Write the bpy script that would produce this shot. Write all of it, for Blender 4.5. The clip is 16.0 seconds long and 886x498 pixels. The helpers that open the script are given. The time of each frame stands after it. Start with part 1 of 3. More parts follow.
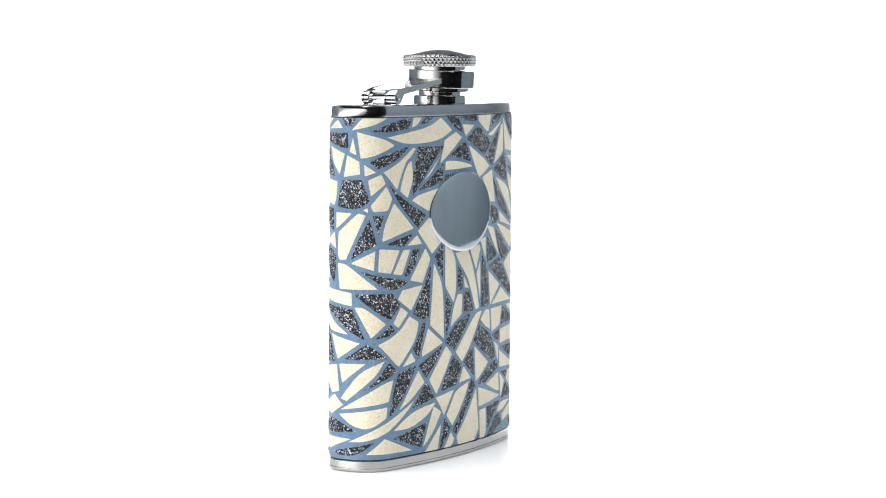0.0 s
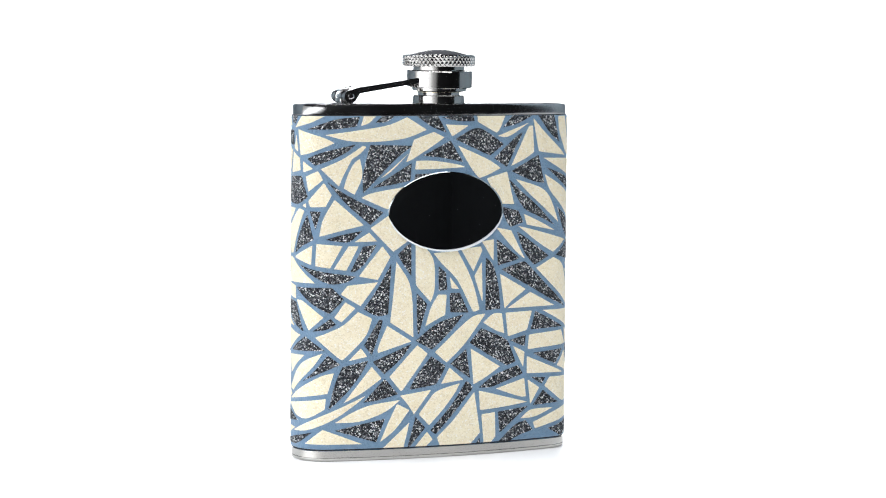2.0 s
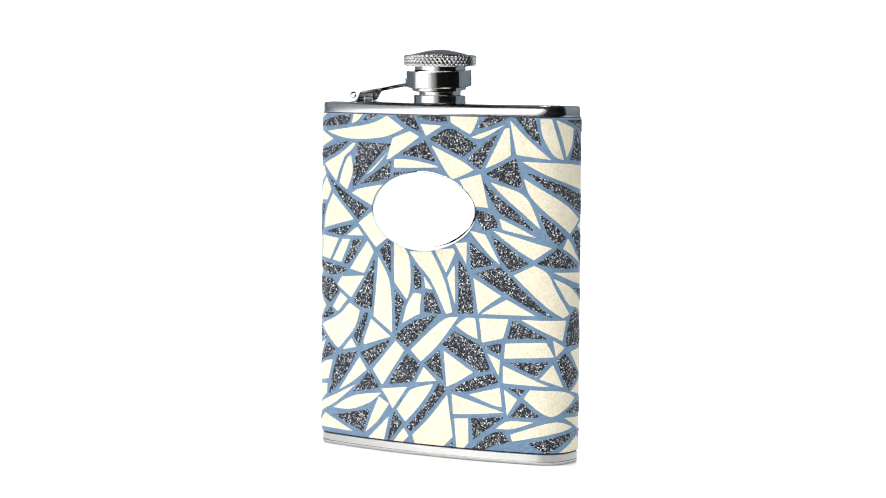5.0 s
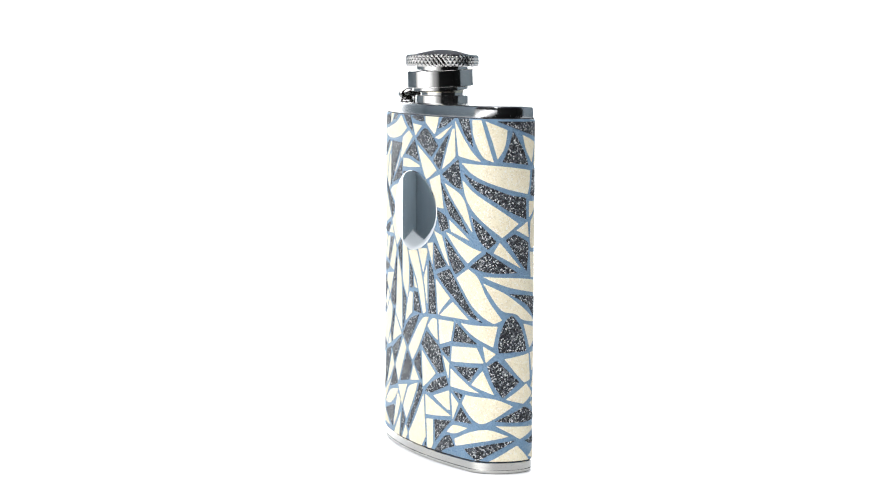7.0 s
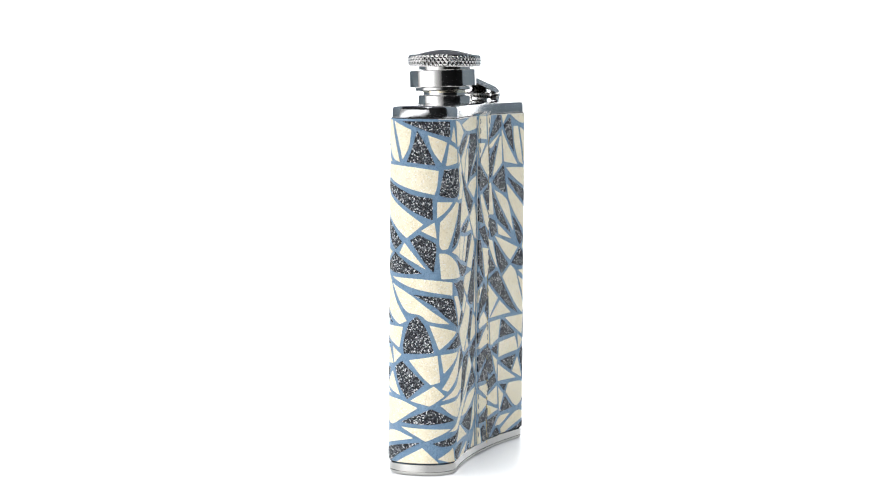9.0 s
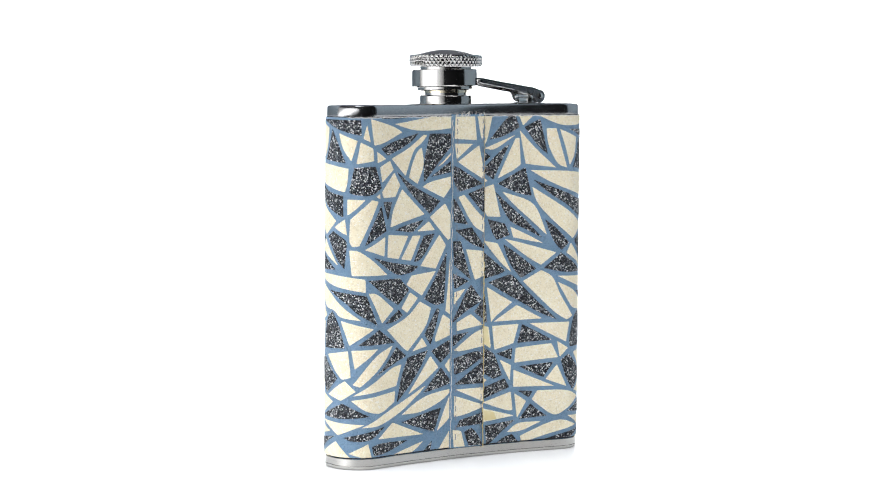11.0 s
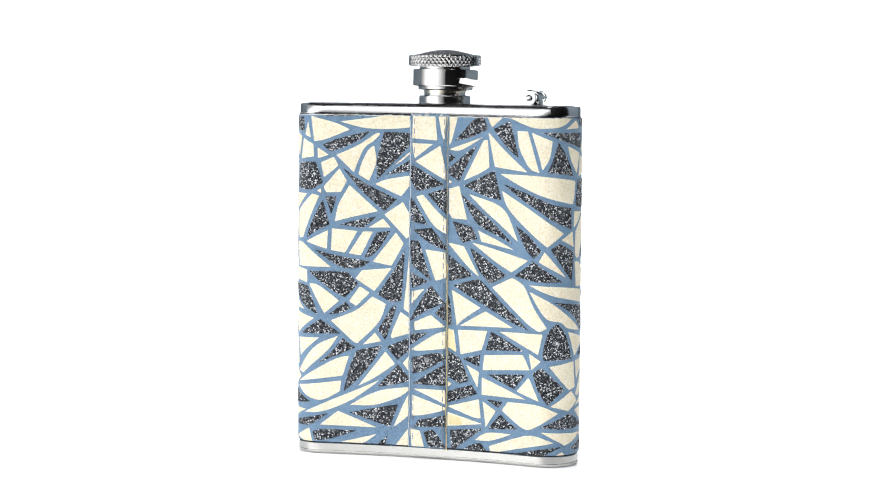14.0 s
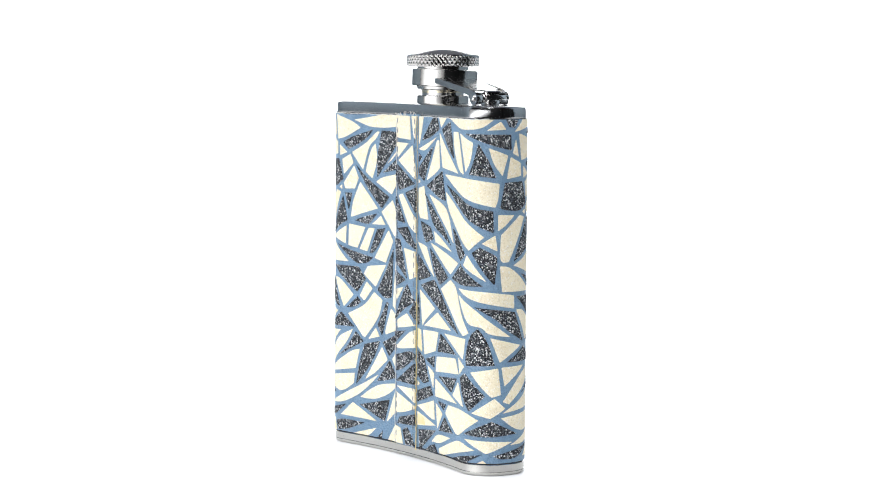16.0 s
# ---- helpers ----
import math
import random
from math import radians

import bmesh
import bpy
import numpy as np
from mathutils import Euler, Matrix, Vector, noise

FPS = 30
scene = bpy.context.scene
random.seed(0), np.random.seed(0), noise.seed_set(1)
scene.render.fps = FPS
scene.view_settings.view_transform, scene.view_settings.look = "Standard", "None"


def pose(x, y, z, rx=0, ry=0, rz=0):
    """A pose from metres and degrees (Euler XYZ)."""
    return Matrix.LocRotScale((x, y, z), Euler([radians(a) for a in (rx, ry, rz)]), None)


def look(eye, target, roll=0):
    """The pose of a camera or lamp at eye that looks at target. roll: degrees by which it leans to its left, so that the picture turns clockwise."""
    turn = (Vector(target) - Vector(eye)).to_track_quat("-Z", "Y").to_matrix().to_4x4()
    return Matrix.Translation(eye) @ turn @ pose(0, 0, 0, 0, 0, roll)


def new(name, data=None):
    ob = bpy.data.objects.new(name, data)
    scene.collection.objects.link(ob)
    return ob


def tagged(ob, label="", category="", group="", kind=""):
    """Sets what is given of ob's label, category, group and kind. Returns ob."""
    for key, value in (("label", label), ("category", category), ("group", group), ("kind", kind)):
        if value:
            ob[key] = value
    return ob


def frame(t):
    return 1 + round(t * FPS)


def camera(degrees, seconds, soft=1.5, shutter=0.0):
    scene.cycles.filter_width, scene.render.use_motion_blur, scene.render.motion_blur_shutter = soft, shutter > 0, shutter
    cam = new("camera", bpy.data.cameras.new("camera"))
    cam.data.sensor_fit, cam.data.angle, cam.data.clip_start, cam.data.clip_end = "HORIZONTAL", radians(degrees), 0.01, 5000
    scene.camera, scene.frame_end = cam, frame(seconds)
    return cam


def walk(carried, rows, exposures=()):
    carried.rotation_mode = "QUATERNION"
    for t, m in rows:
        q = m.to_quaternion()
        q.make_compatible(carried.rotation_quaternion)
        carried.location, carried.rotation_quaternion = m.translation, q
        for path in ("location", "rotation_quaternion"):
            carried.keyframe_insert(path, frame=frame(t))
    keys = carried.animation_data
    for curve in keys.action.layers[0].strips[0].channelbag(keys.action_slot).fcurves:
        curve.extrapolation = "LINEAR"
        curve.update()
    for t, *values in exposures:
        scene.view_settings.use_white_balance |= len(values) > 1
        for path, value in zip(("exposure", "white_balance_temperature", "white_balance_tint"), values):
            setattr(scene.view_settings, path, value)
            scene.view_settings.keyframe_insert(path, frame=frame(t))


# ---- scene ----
# A still camera; the hip flask turns clockwise on a white table.
TURN = 18.62        # degrees a second
OFF_AXIS = Vector((0.00012, -0.00014, 0))    # where the flask stands on the turning axis
FACING = 3.254      # the moment at which its front faces the camera
tip = radians(-4.56)
EYE = Vector((0.00064, -0.845, 0.1349))
AIM = EYE + Vector((0, math.cos(tip), math.sin(tip)))
cam = camera(19.474, 16.0, soft=1.1)
walk(cam, [(0, look(EYE, AIM, 0.392)), (16, look(EYE, AIM, 0.392))])

# ---- world and lamps ----
world = bpy.data.worlds.new("studio")
scene.world = world
world.use_nodes = True
world.node_tree.nodes["Background"].inputs[0].default_value = (0.6, 0.75, 0.9, 1)
world.node_tree.nodes["Background"].inputs[1].default_value = 0.03
scene.view_settings.exposure = 0.0


def area_lamp(name, eye, target, width, height, watts, colour):
    data = bpy.data.lights.new(name, "AREA")
    data.shape, data.size, data.size_y, data.energy, data.color = "RECTANGLE", width, height, watts, colour
    ob = new(name, data)
    ob.matrix_basis = look(eye, target)
    return ob


area_lamp("overhead_softbox", (-0.12, -0.12, 1.15), (0, -0.02, 0), 1.4, 1.1, 30, (0.975, 0.985, 1.0))

# ---- materials ----


def material(name, colour, rough=0.5, metal=0.0):
    m = bpy.data.materials.new(name)
    m.use_nodes = True
    b = m.node_tree.nodes["Principled BSDF"]
    b.inputs["Base Color"].default_value = (*colour, 1)
    b.inputs["Roughness"].default_value = rough
    b.inputs["Metallic"].default_value = metal
    return m, m.node_tree.nodes, m.node_tree.links, b


def coords(nodes, links, stretch=(1, 1, 1)):
    t, s = nodes.new("ShaderNodeTexCoord"), nodes.new("ShaderNodeMapping")
    s.inputs["Scale"].default_value = stretch
    links.new(t.outputs["Object"], s.inputs["Vector"])
    return s.outputs["Vector"]


def noise_tex(nodes, links, at, scale, detail=4):
    n = nodes.new("ShaderNodeTexNoise")
    n.inputs["Scale"].default_value, n.inputs["Detail"].default_value = scale, detail
    links.new(at, n.inputs["Vector"])
    return n.outputs["Fac"]


def cells(nodes, links, at, scale):
    n = nodes.new("ShaderNodeTexVoronoi")
    n.inputs["Scale"].default_value = scale
    links.new(at, n.inputs["Vector"])
    return n


def chance(nodes, links, tex):
    """An even random number for each cell."""
    s = nodes.new("ShaderNodeSeparateColor")
    links.new(tex.outputs["Color"], s.inputs[0])
    return s.outputs[0]


def ramp(nodes, links, value, *stops, steps=False):
    r = nodes.new("ShaderNodeValToRGB")
    if steps:
        r.color_ramp.interpolation = "CONSTANT"
    keys = r.color_ramp.elements
    keys.remove(keys[1])
    keys[0].position, keys[0].color = stops[0][0], (*stops[0][1], 1)
    for p, c in stops[1:]:
        keys.new(p).color = (*c, 1)
    links.new(value, r.inputs["Fac"])
    return r.outputs["Color"]


def mixed(nodes, links, fac, a, b, blend="MIX"):
    m = nodes.new("ShaderNodeMix")
    m.data_type, m.blend_type = "RGBA", blend
    if isinstance(fac, float):
        m.inputs[0].default_value = fac
    else:
        links.new(fac, m.inputs[0])
    links.new(a, m.inputs[6])
    links.new(b, m.inputs[7])
    return m.outputs[2]


def relief(nodes, links, bsdf, value, depth, strength=0.5):
    b = nodes.new("ShaderNodeBump")
    b.inputs["Distance"].default_value, b.inputs["Strength"].default_value = depth, strength
    links.new(value, b.inputs["Height"])
    links.new(b.outputs["Normal"], bsdf.inputs["Normal"])


def steel(name, colour, rough, brushed=(1, 1, 1), depth=0.0):
    m, n, l, b = material(name, colour, rough, 1.0)
    at = coords(n, l, brushed)
    grain = noise_tex(n, l, at, 900, 3)
    smear = noise_tex(n, l, coords(n, l), 60, 3)
    r = ramp(n, l, smear, (0.3, (rough * 0.7,) * 3), (0.75, (rough * 1.5,) * 3))
    l.new(r, b.inputs["Roughness"])
    if depth:
        relief(n, l, b, grain, depth, 0.25)
    return m


def cream_leather():
    m, n, l, b = material("cream_leather", (0.78, 0.71, 0.53), 0.5)
    at = coords(n, l)
    base = ramp(n, l, noise_tex(n, l, at, 260, 6), (0.3, (0.835, 0.752, 0.55)), (0.7, (0.89, 0.822, 0.635)))
    fleck = cells(n, l, at, 2900)
    grain = ramp(n, l, chance(n, l, fleck), (0.0, (0.86, 0.84, 0.80)), (0.16, (0.96, 0.955, 0.94)), (0.5, (1, 1, 1)), steps=True)
    base = mixed(n, l, 1.0, base, grain, "MULTIPLY")
    spark = ramp(n, l, chance(n, l, fleck), (0.0, (0, 0, 0)), (0.9, (0.8, 0.8, 0.8)), steps=True)
    white = n.new("ShaderNodeRGB")
    white.outputs[0].default_value = (0.95, 0.93, 0.86, 1)
    l.new(mixed(n, l, spark, base, white.outputs[0]), b.inputs["Base Color"])
    l.new(ramp(n, l, chance(n, l, fleck), (0.0, (0.55, 0.55, 0.55)), (0.9, (0.2, 0.2, 0.2)), steps=True), b.inputs["Roughness"])
    relief(n, l, b, fleck.outputs["Distance"], 0.00016, 0.6)
    return m


def glitter_leather():
    m, n, l, b = material("charcoal_glitter", (0.03, 0.03, 0.035), 0.6)
    at = coords(n, l)
    fleck, fine = cells(n, l, at, 3000), cells(n, l, at, 4600)
    a = ramp(n, l, chance(n, l, fleck), (0.0, (0.002, 0.003, 0.006)), (0.46, (0.024, 0.029, 0.038)),
             (0.70, (0.10, 0.115, 0.13)), (0.84, (0.42, 0.45, 0.47)), (0.91, (0.97, 0.98, 0.99)), steps=True)
    c = ramp(n, l, chance(n, l, fine), (0.0, (0.012, 0.013, 0.017)), (0.6, (0.07, 0.072, 0.08)),
             (0.86, (0.4, 0.4, 0.4)), steps=True)
    clump = ramp(n, l, noise_tex(n, l, at, 520, 2), (0.60, (0, 0, 0)), (0.70, (0.35, 0.35, 0.35)))
    pale = n.new("ShaderNodeRGB")
    pale.outputs[0].default_value = (0.36, 0.37, 0.39, 1)
    l.new(mixed(n, l, clump, mixed(n, l, 0.2, a, c), pale.outputs[0]), b.inputs["Base Color"])
    b.inputs["Specular IOR Level"].default_value = 0.22
    l.new(ramp(n, l, chance(n, l, fleck), (0.0, (0.6, 0.6, 0.6)), (0.8, (0.22, 0.22, 0.22)), steps=True), b.inputs["Roughness"])
    relief(n, l, b, fleck.outputs["Distance"], 0.00025, 0.7)
    return m


def blue_leather():
    m, n, l, b = material("blue_leather", (0.14, 0.26, 0.43), 0.4)
    at = coords(n, l)
    l.new(ramp(n, l, noise_tex(n, l, at, 420, 6), (0.3, (0.14, 0.25, 0.385)), (0.72, (0.175, 0.294, 0.438))), b.inputs["Base Color"])
    grain = cells(n, l, at, 1500)
    relief(n, l, b, mixed(n, l, 0.5, grain.outputs["Distance"], noise_tex(n, l, at, 700, 5)), 0.0011, 0.9)
    return m


def cloth(name, dark, light, rough=0.8, scale=14):
    m, n, l, b = material(name, light, rough)
    at = coords(n, l)
    l.new(ramp(n, l, noise_tex(n, l, at, scale, 6), (0.3, dark), (0.7, light)), b.inputs["Base Color"])
    relief(n, l, b, noise_tex(n, l, at, 600, 2), 0.0004, 0.2)
    return m


STAIN = cloth("glue_stained_leather", (0.72, 0.60, 0.28), (0.80, 0.72, 0.46), 0.5, 300)
CREAM, GLITTER, BLUE = cream_leather(), glitter_leather(), blue_leather()
POLISHED = steel("polished_steel", (0.60, 0.595, 0.59), 0.13)
CHROME = steel("dark_chrome", (0.47, 0.462, 0.45), 0.12)
PLATE_STEEL = steel("rolled_steel", (0.47, 0.47, 0.475), 0.15, (0.2, 0.2, 3), 0.00002)
BRUSHED = steel("brushed_steel", (0.48, 0.47, 0.45), 0.13, (0.15, 0.15, 3), 0.00003)
MIRROR = steel("mirror_steel", (0.62, 0.65, 0.67), 0.035)
DARK_GAP, *_ = material("dark_gap", (0.02, 0.02, 0.022), 0.7)
GASKET, *_ = material("gasket", (0.60, 0.55, 0.43), 0.22, 1.0)
THREAD, *_ = material("thread", (0.20, 0.22, 0.27), 0.8)
FRAY, *_ = material("frayed_fibre", (0.70, 0.69, 0.66), 0.9)
TAN_FRAY, *_ = material("tan_fibre", (0.52, 0.44, 0.27), 0.9)
GLUE, *_ = material("glue", (0.60, 0.49, 0.22), 0.35)
TABLE_WHITE = cloth("white_acrylic", (0.86, 0.865, 0.875), (0.9, 0.9, 0.905), 0.28, 5)
GREY_FABRIC = cloth("grey_blue_fabric", (0.24, 0.295, 0.335), (0.27, 0.325, 0.365))
CHARCOAL_CLOTH = cloth("charcoal_cloth", (0.10, 0.105, 0.12), (0.13, 0.135, 0.15), 0.9)
BLACK_CLOTH = cloth("black_cloth", (0.002, 0.0025, 0.004), (0.004, 0.005, 0.007), 0.95)


def glowing(name, colour, strength):
    m, n, l, b = material(name, colour, 0.9)
    b.inputs["Emission Color"].default_value = (*colour, 1)
    b.inputs["Emission Strength"].default_value = strength
    return m


def lit_diffuser():
    """Near-black screen cloth with its light painted as emission: brightest in the middle of its length, fading towards
    both ends.
    """
    m, n, l, b = material("lit_diffuser", (0.001, 0.001, 0.001), 0.9)
    at = coords(n, l)
    at.node.inputs["Rotation"].default_value = (0, 0, math.pi)
    g = n.new("ShaderNodeTexGradient")
    g.gradient_type = "RADIAL"
    l.new(at, g.inputs["Vector"])
    # the painted fade is slanted with height and rippled by noise
    split, lean, ripple = n.new("ShaderNodeSeparateXYZ"), n.new("ShaderNodeMath"), n.new("ShaderNodeMath")
    l.new(at, split.inputs[0])
    lean.operation = ripple.operation = "MULTIPLY_ADD"
    lean.inputs[1].default_value = -0.25
    l.new(split.outputs["Z"], lean.inputs[0])
    l.new(g.outputs["Fac"], lean.inputs[2])
    ripple.inputs[1].default_value = 0.03
    l.new(noise_tex(n, l, at, 7, 1), ripple.inputs[0])
    l.new(lean.outputs[0], ripple.inputs[2])
    tones = ((0.480, 0.19), (0.503, 0.34), (0.531, 0.68), (0.556, 0.97), (0.618, 0.97), (0.640, 0.68), (0.661, 0.44), (0.681, 0.27), (0.700, 0.16), (0.718, 0.08), (0.735, 0.025), (0.745, 0.001))
    glow = ramp(n, l, ripple.outputs[0], *((p, (0.97 * v, 0.985 * v, v)) for p, v in tones))
    l.new(glow, b.inputs["Emission Color"])
    b.inputs["Emission Strength"].default_value = 3.9
    b.inputs["Specular IOR Level"].default_value = 0.0
    return m


LIT_DIFFUSER = lit_diffuser()
# this white's own glow stands in for lamp light on the backdrop
GLOW_WHITE = glowing("glowing_white", (0.97, 0.985, 1.0), 1.25)


# ---- shape helpers ----


def part(name, bm, mat, parent, label="", smooth=True):
    bmesh.ops.recalc_face_normals(bm, faces=bm.faces)
    data = bpy.data.meshes.new(name)
    bm.to_mesh(data)
    bm.free()
    data.materials.append(mat)
    if smooth:
        data.shade_smooth()
        data.set_sharp_from_angle(angle=radians(32))
    ob = new(name, data)
    ob.parent = parent
    return tagged(ob, label) if label else ob


def box(x0, y0, z0, x1, y1, z1, bevel=0.0):
    bm = bmesh.new()
    bmesh.ops.create_cube(bm, size=1)
    for v in bm.verts:
        v.co = Vector((x0 + (v.co.x + 0.5) * (x1 - x0), y0 + (v.co.y + 0.5) * (y1 - y0), z0 + (v.co.z + 0.5) * (z1 - z0)))
    if bevel:
        bmesh.ops.bevel(bm, geom=bm.edges[:], offset=bevel, segments=3, affect="EDGES", profile=0.5)
    return bm


def lathe(profile, steps=96, at=(0, 0), axis="Z", base=0.0):
    """A turned body from (radius, height) pairs, closed at both ends."""
    bm, rings = bmesh.new(), []
    for r, h in profile:
        ring = []
        for i in range(steps):
            a = 2 * math.pi * i / steps
            if axis == "Z":
                ring.append(bm.verts.new((at[0] + r * math.cos(a), at[1] + r * math.sin(a), h)))
            else:
                ring.append(bm.verts.new((at[0] + r * math.cos(a), h, at[1] + r * math.sin(a))))
        rings.append(ring)
    for a, b in zip(rings, rings[1:]):
        for i in range(steps):
            j = (i + 1) % steps
            bm.faces.new((a[i], a[j], b[j], b[i]))
    bm.faces.new(rings[0])
    bm.faces.new(rings[-1])
    return bm


# ---- the studio ----
def structure(name, bm, mat, label, category):
    ob = part(name, bm, mat, None)
    return tagged(ob, label, category, kind="structure")


structure("floor", box(-1.25, -1.15, -0.95, 1.25, 1.15, -0.9), BLACK_CLOTH, "dark studio floor around the white table", "floor")
structure("ceiling", box(-1.3, -1.2, 1.4, 1.3, 1.2, 1.45), BLACK_CLOTH, "dark unlit studio ceiling above the table", "ceiling")
structure("wall_south", box(-1.3, -1.2, -0.9, 1.3, -1.15, 1.4), BLACK_CLOTH, "black cloth wall behind the camera", "wall")
structure("wall_north", box(-1.3, 1.15, -0.9, 1.3, 1.2, 1.4), BLACK_CLOTH, "black cloth wall behind the backdrop", "wall")
structure("wall_east", box(1.25, -1.15, -0.9, 1.3, 1.15, 1.4), BLACK_CLOTH, "black cloth wall beside the table", "wall")
structure("wall_west", box(-1.3, -1.15, -0.9, -1.25, 1.15, 1.4), BLACK_CLOTH, "black cloth wall beside the table", "wall")
structure("backdrop", box(-0.43, 0.7, -0.02, 0.43, 0.715, 0.37), GLOW_WHITE, "seamless white backdrop behind the table with its own glow", "backdrop")


def panel(name, x, y0, y1, z1, label):
    stand = tagged(new(name), label, "panel")
    stand.location = (x, (y0 + y1) / 2, -0.9)
    w = (y1 - y0) / 2
    part("fabric", box(-0.01, -w, 0.05, 0.01, w, z1 + 0.9, 0.004), GREY_FABRIC, stand)
    for s in (-1, 1):
        part("foot", box(-0.15, s * w * 0.8 - 0.02, 0, 0.15, s * w * 0.8 + 0.02, 0.05, 0.004), DARK_GAP, stand)
    return stand


panel("side_panel", 0.75, -0.23, 0.80, 0.8, "grey blue fabric side panel standing beside the white table")
panel("side_panel", -0.80, 0.03, 0.80, 0.8, "grey blue fabric side panel standing beside the white table")


def diffusion_screen():
    screen = tagged(new("diffusion_screen"), "curved white diffusion screen lit beside the table", "screen")
    bm, rings, n = bmesh.new(), [], 48
    for r in (0.90, 0.91):
        for z in (-0.06, 0.42):
            rings.append([bm.verts.new((r * math.sin(radians(a)), -r * math.cos(radians(a)), z)) for a in np.linspace(-91, -2, n)])
    for p, q in ((0, 1), (1, 3), (3, 2), (2, 0)):
        for i in range(n - 1):
            bm.faces.new((rings[p][i], rings[p][i + 1], rings[q][i + 1], rings[q][i]))
    part("diffuser", bm, LIT_DIFFUSER, screen)
    for a in (-90, -50, -6):
        x, y = 0.93 * math.sin(radians(a)), -0.93 * math.cos(radians(a))
        part("pole", box(x - 0.012, y - 0.012, -0.9, x + 0.012, y + 0.012, 0.42, 0.003), DARK_GAP, screen)


diffusion_screen()
rear = panel("rear_panel", 0.0, -0.83, 0.83, 0.36, "grey blue fabric panel standing behind the white backdrop")
rear.matrix_basis = pose(0, 0.82, -0.9, 0, 0, 90)
structure("curtain", box(-1.2, 0.95, -0.9, 1.2, 0.97, 1.396), CHARCOAL_CLOTH, "charcoal cloth curtain hanging behind the backdrop", "curtain")

table = tagged(new("table"), "plain white acrylic table under the flask", "table")
table.location = (0, 0.15, -0.9)
part("tabletop", box(-0.62, -0.37, 0.88, 0.62, 0.54, 0.9, 0.004), TABLE_WHITE, table)
for x in (-0.55, 0.55):
    for y in (-0.32, 0.46):
        part("leg", box(x - 0.025, y - 0.025, 0, x + 0.025, y + 0.025, 0.88, 0.003), DARK_GAP, table)

# ---- the hip flask: section curve, in metres ----
HALF_WIDTH, FRONT, BACK = 0.04798, -0.0089, 0.0135
FRONT_BOW, BACK_BOW = 2.60, 2.41
FRONT_ROUND, BACK_ROUND = 0.0103, 0.0094
SHIFT_X = -0.00123      # the flask stands a little off the turning axis
WRAP_LOW, WRAP_HIGH = 0.0039, 0.1115


def half_section(off=0.0):
    """The right half of the kidney-shaped section, from the middle of the front to the middle of the back."""
    hw = HALF_WIDTH + off

    def corner(y0, bow, way, r):
        cx = hw - r
        xs = np.linspace(cx - 0.03, hw, 3000)
        ys = y0 + bow * xs * xs
        near, far = y0 + bow * cx * cx, y0 + bow * cx * cx + way * 3 * r
        for _ in range(50):
            mid = (near + far) / 2
            if np.min(np.hypot(xs - cx, ys - mid)) < r:
                near = mid
            else:
                far = mid
        i = int(np.argmin(np.hypot(xs - cx, ys - mid)))
        return cx, mid, xs[i], ys[i]

    rf, rb = FRONT_ROUND + off, BACK_ROUND + off
    cx, cy, tx, ty = corner(FRONT - off, FRONT_BOW, 1, rf)
    bx, by, ux, uy = corner(BACK + off, BACK_BOW, -1, rb)
    pts = [(x, FRONT - off + FRONT_BOW * x * x) for x in np.linspace(0, tx, 26)]
    pts += [(cx + rf * math.cos(a), cy + rf * math.sin(a)) for a in np.linspace(math.atan2(ty - cy, tx - cx), 0, 14)[1:]]
    pts += [(bx + rb * math.cos(a), by + rb * math.sin(a)) for a in np.linspace(0, math.atan2(uy - by, ux - bx), 14)]
    pts += [(x, BACK + off + BACK_BOW * x * x) for x in np.linspace(ux, 0, 26)[1:]]
    return np.array(pts)


HALF = half_section()
ALONG = np.concatenate([[0], np.cumsum(np.hypot(*np.diff(HALF, axis=0).T))])
ROUND = float(2 * ALONG[-1])
steps = np.gradient(HALF, ALONG, axis=0)
steps /= np.hypot(steps[:, 0], steps[:, 1])[:, None]


def on_flask(s, z, off=0.0):
    """The point s metres round the section from the middle of the front (to the right), at height z, off metres outside."""
    s = (s + ROUND / 2) % ROUND - ROUND / 2
    a = abs(s)
    x, y = np.interp(a, ALONG, HALF[:, 0]), np.interp(a, ALONG, HALF[:, 1])
    tx, ty = np.interp(a, ALONG, steps[:, 0]), np.interp(a, ALONG, steps[:, 1])
    x, y = x + ty * off, y - tx * off
    return Vector((SHIFT_X + (x if s >= 0 else -x), y, z))


def shell(rows):
    """A closed body with the flask's section: (outside offset, height) from below upwards."""
    bm, rings = bmesh.new(), []
    marks = np.concatenate([ALONG, ROUND - ALONG[::-1][1:-1]])
    for off, z in rows:
        rings.append([bm.verts.new(on_flask(float(s), z, off)) for s in marks])
    n = len(marks)
    for a, b in zip(rings, rings[1:]):
        for i in range(n):
            bm.faces.new((a[i], a[(i + 1) % n], b[(i + 1) % n], b[i]))
    bm.faces.new(rings[0])
    bm.faces.new(rings[-1])
    return bm


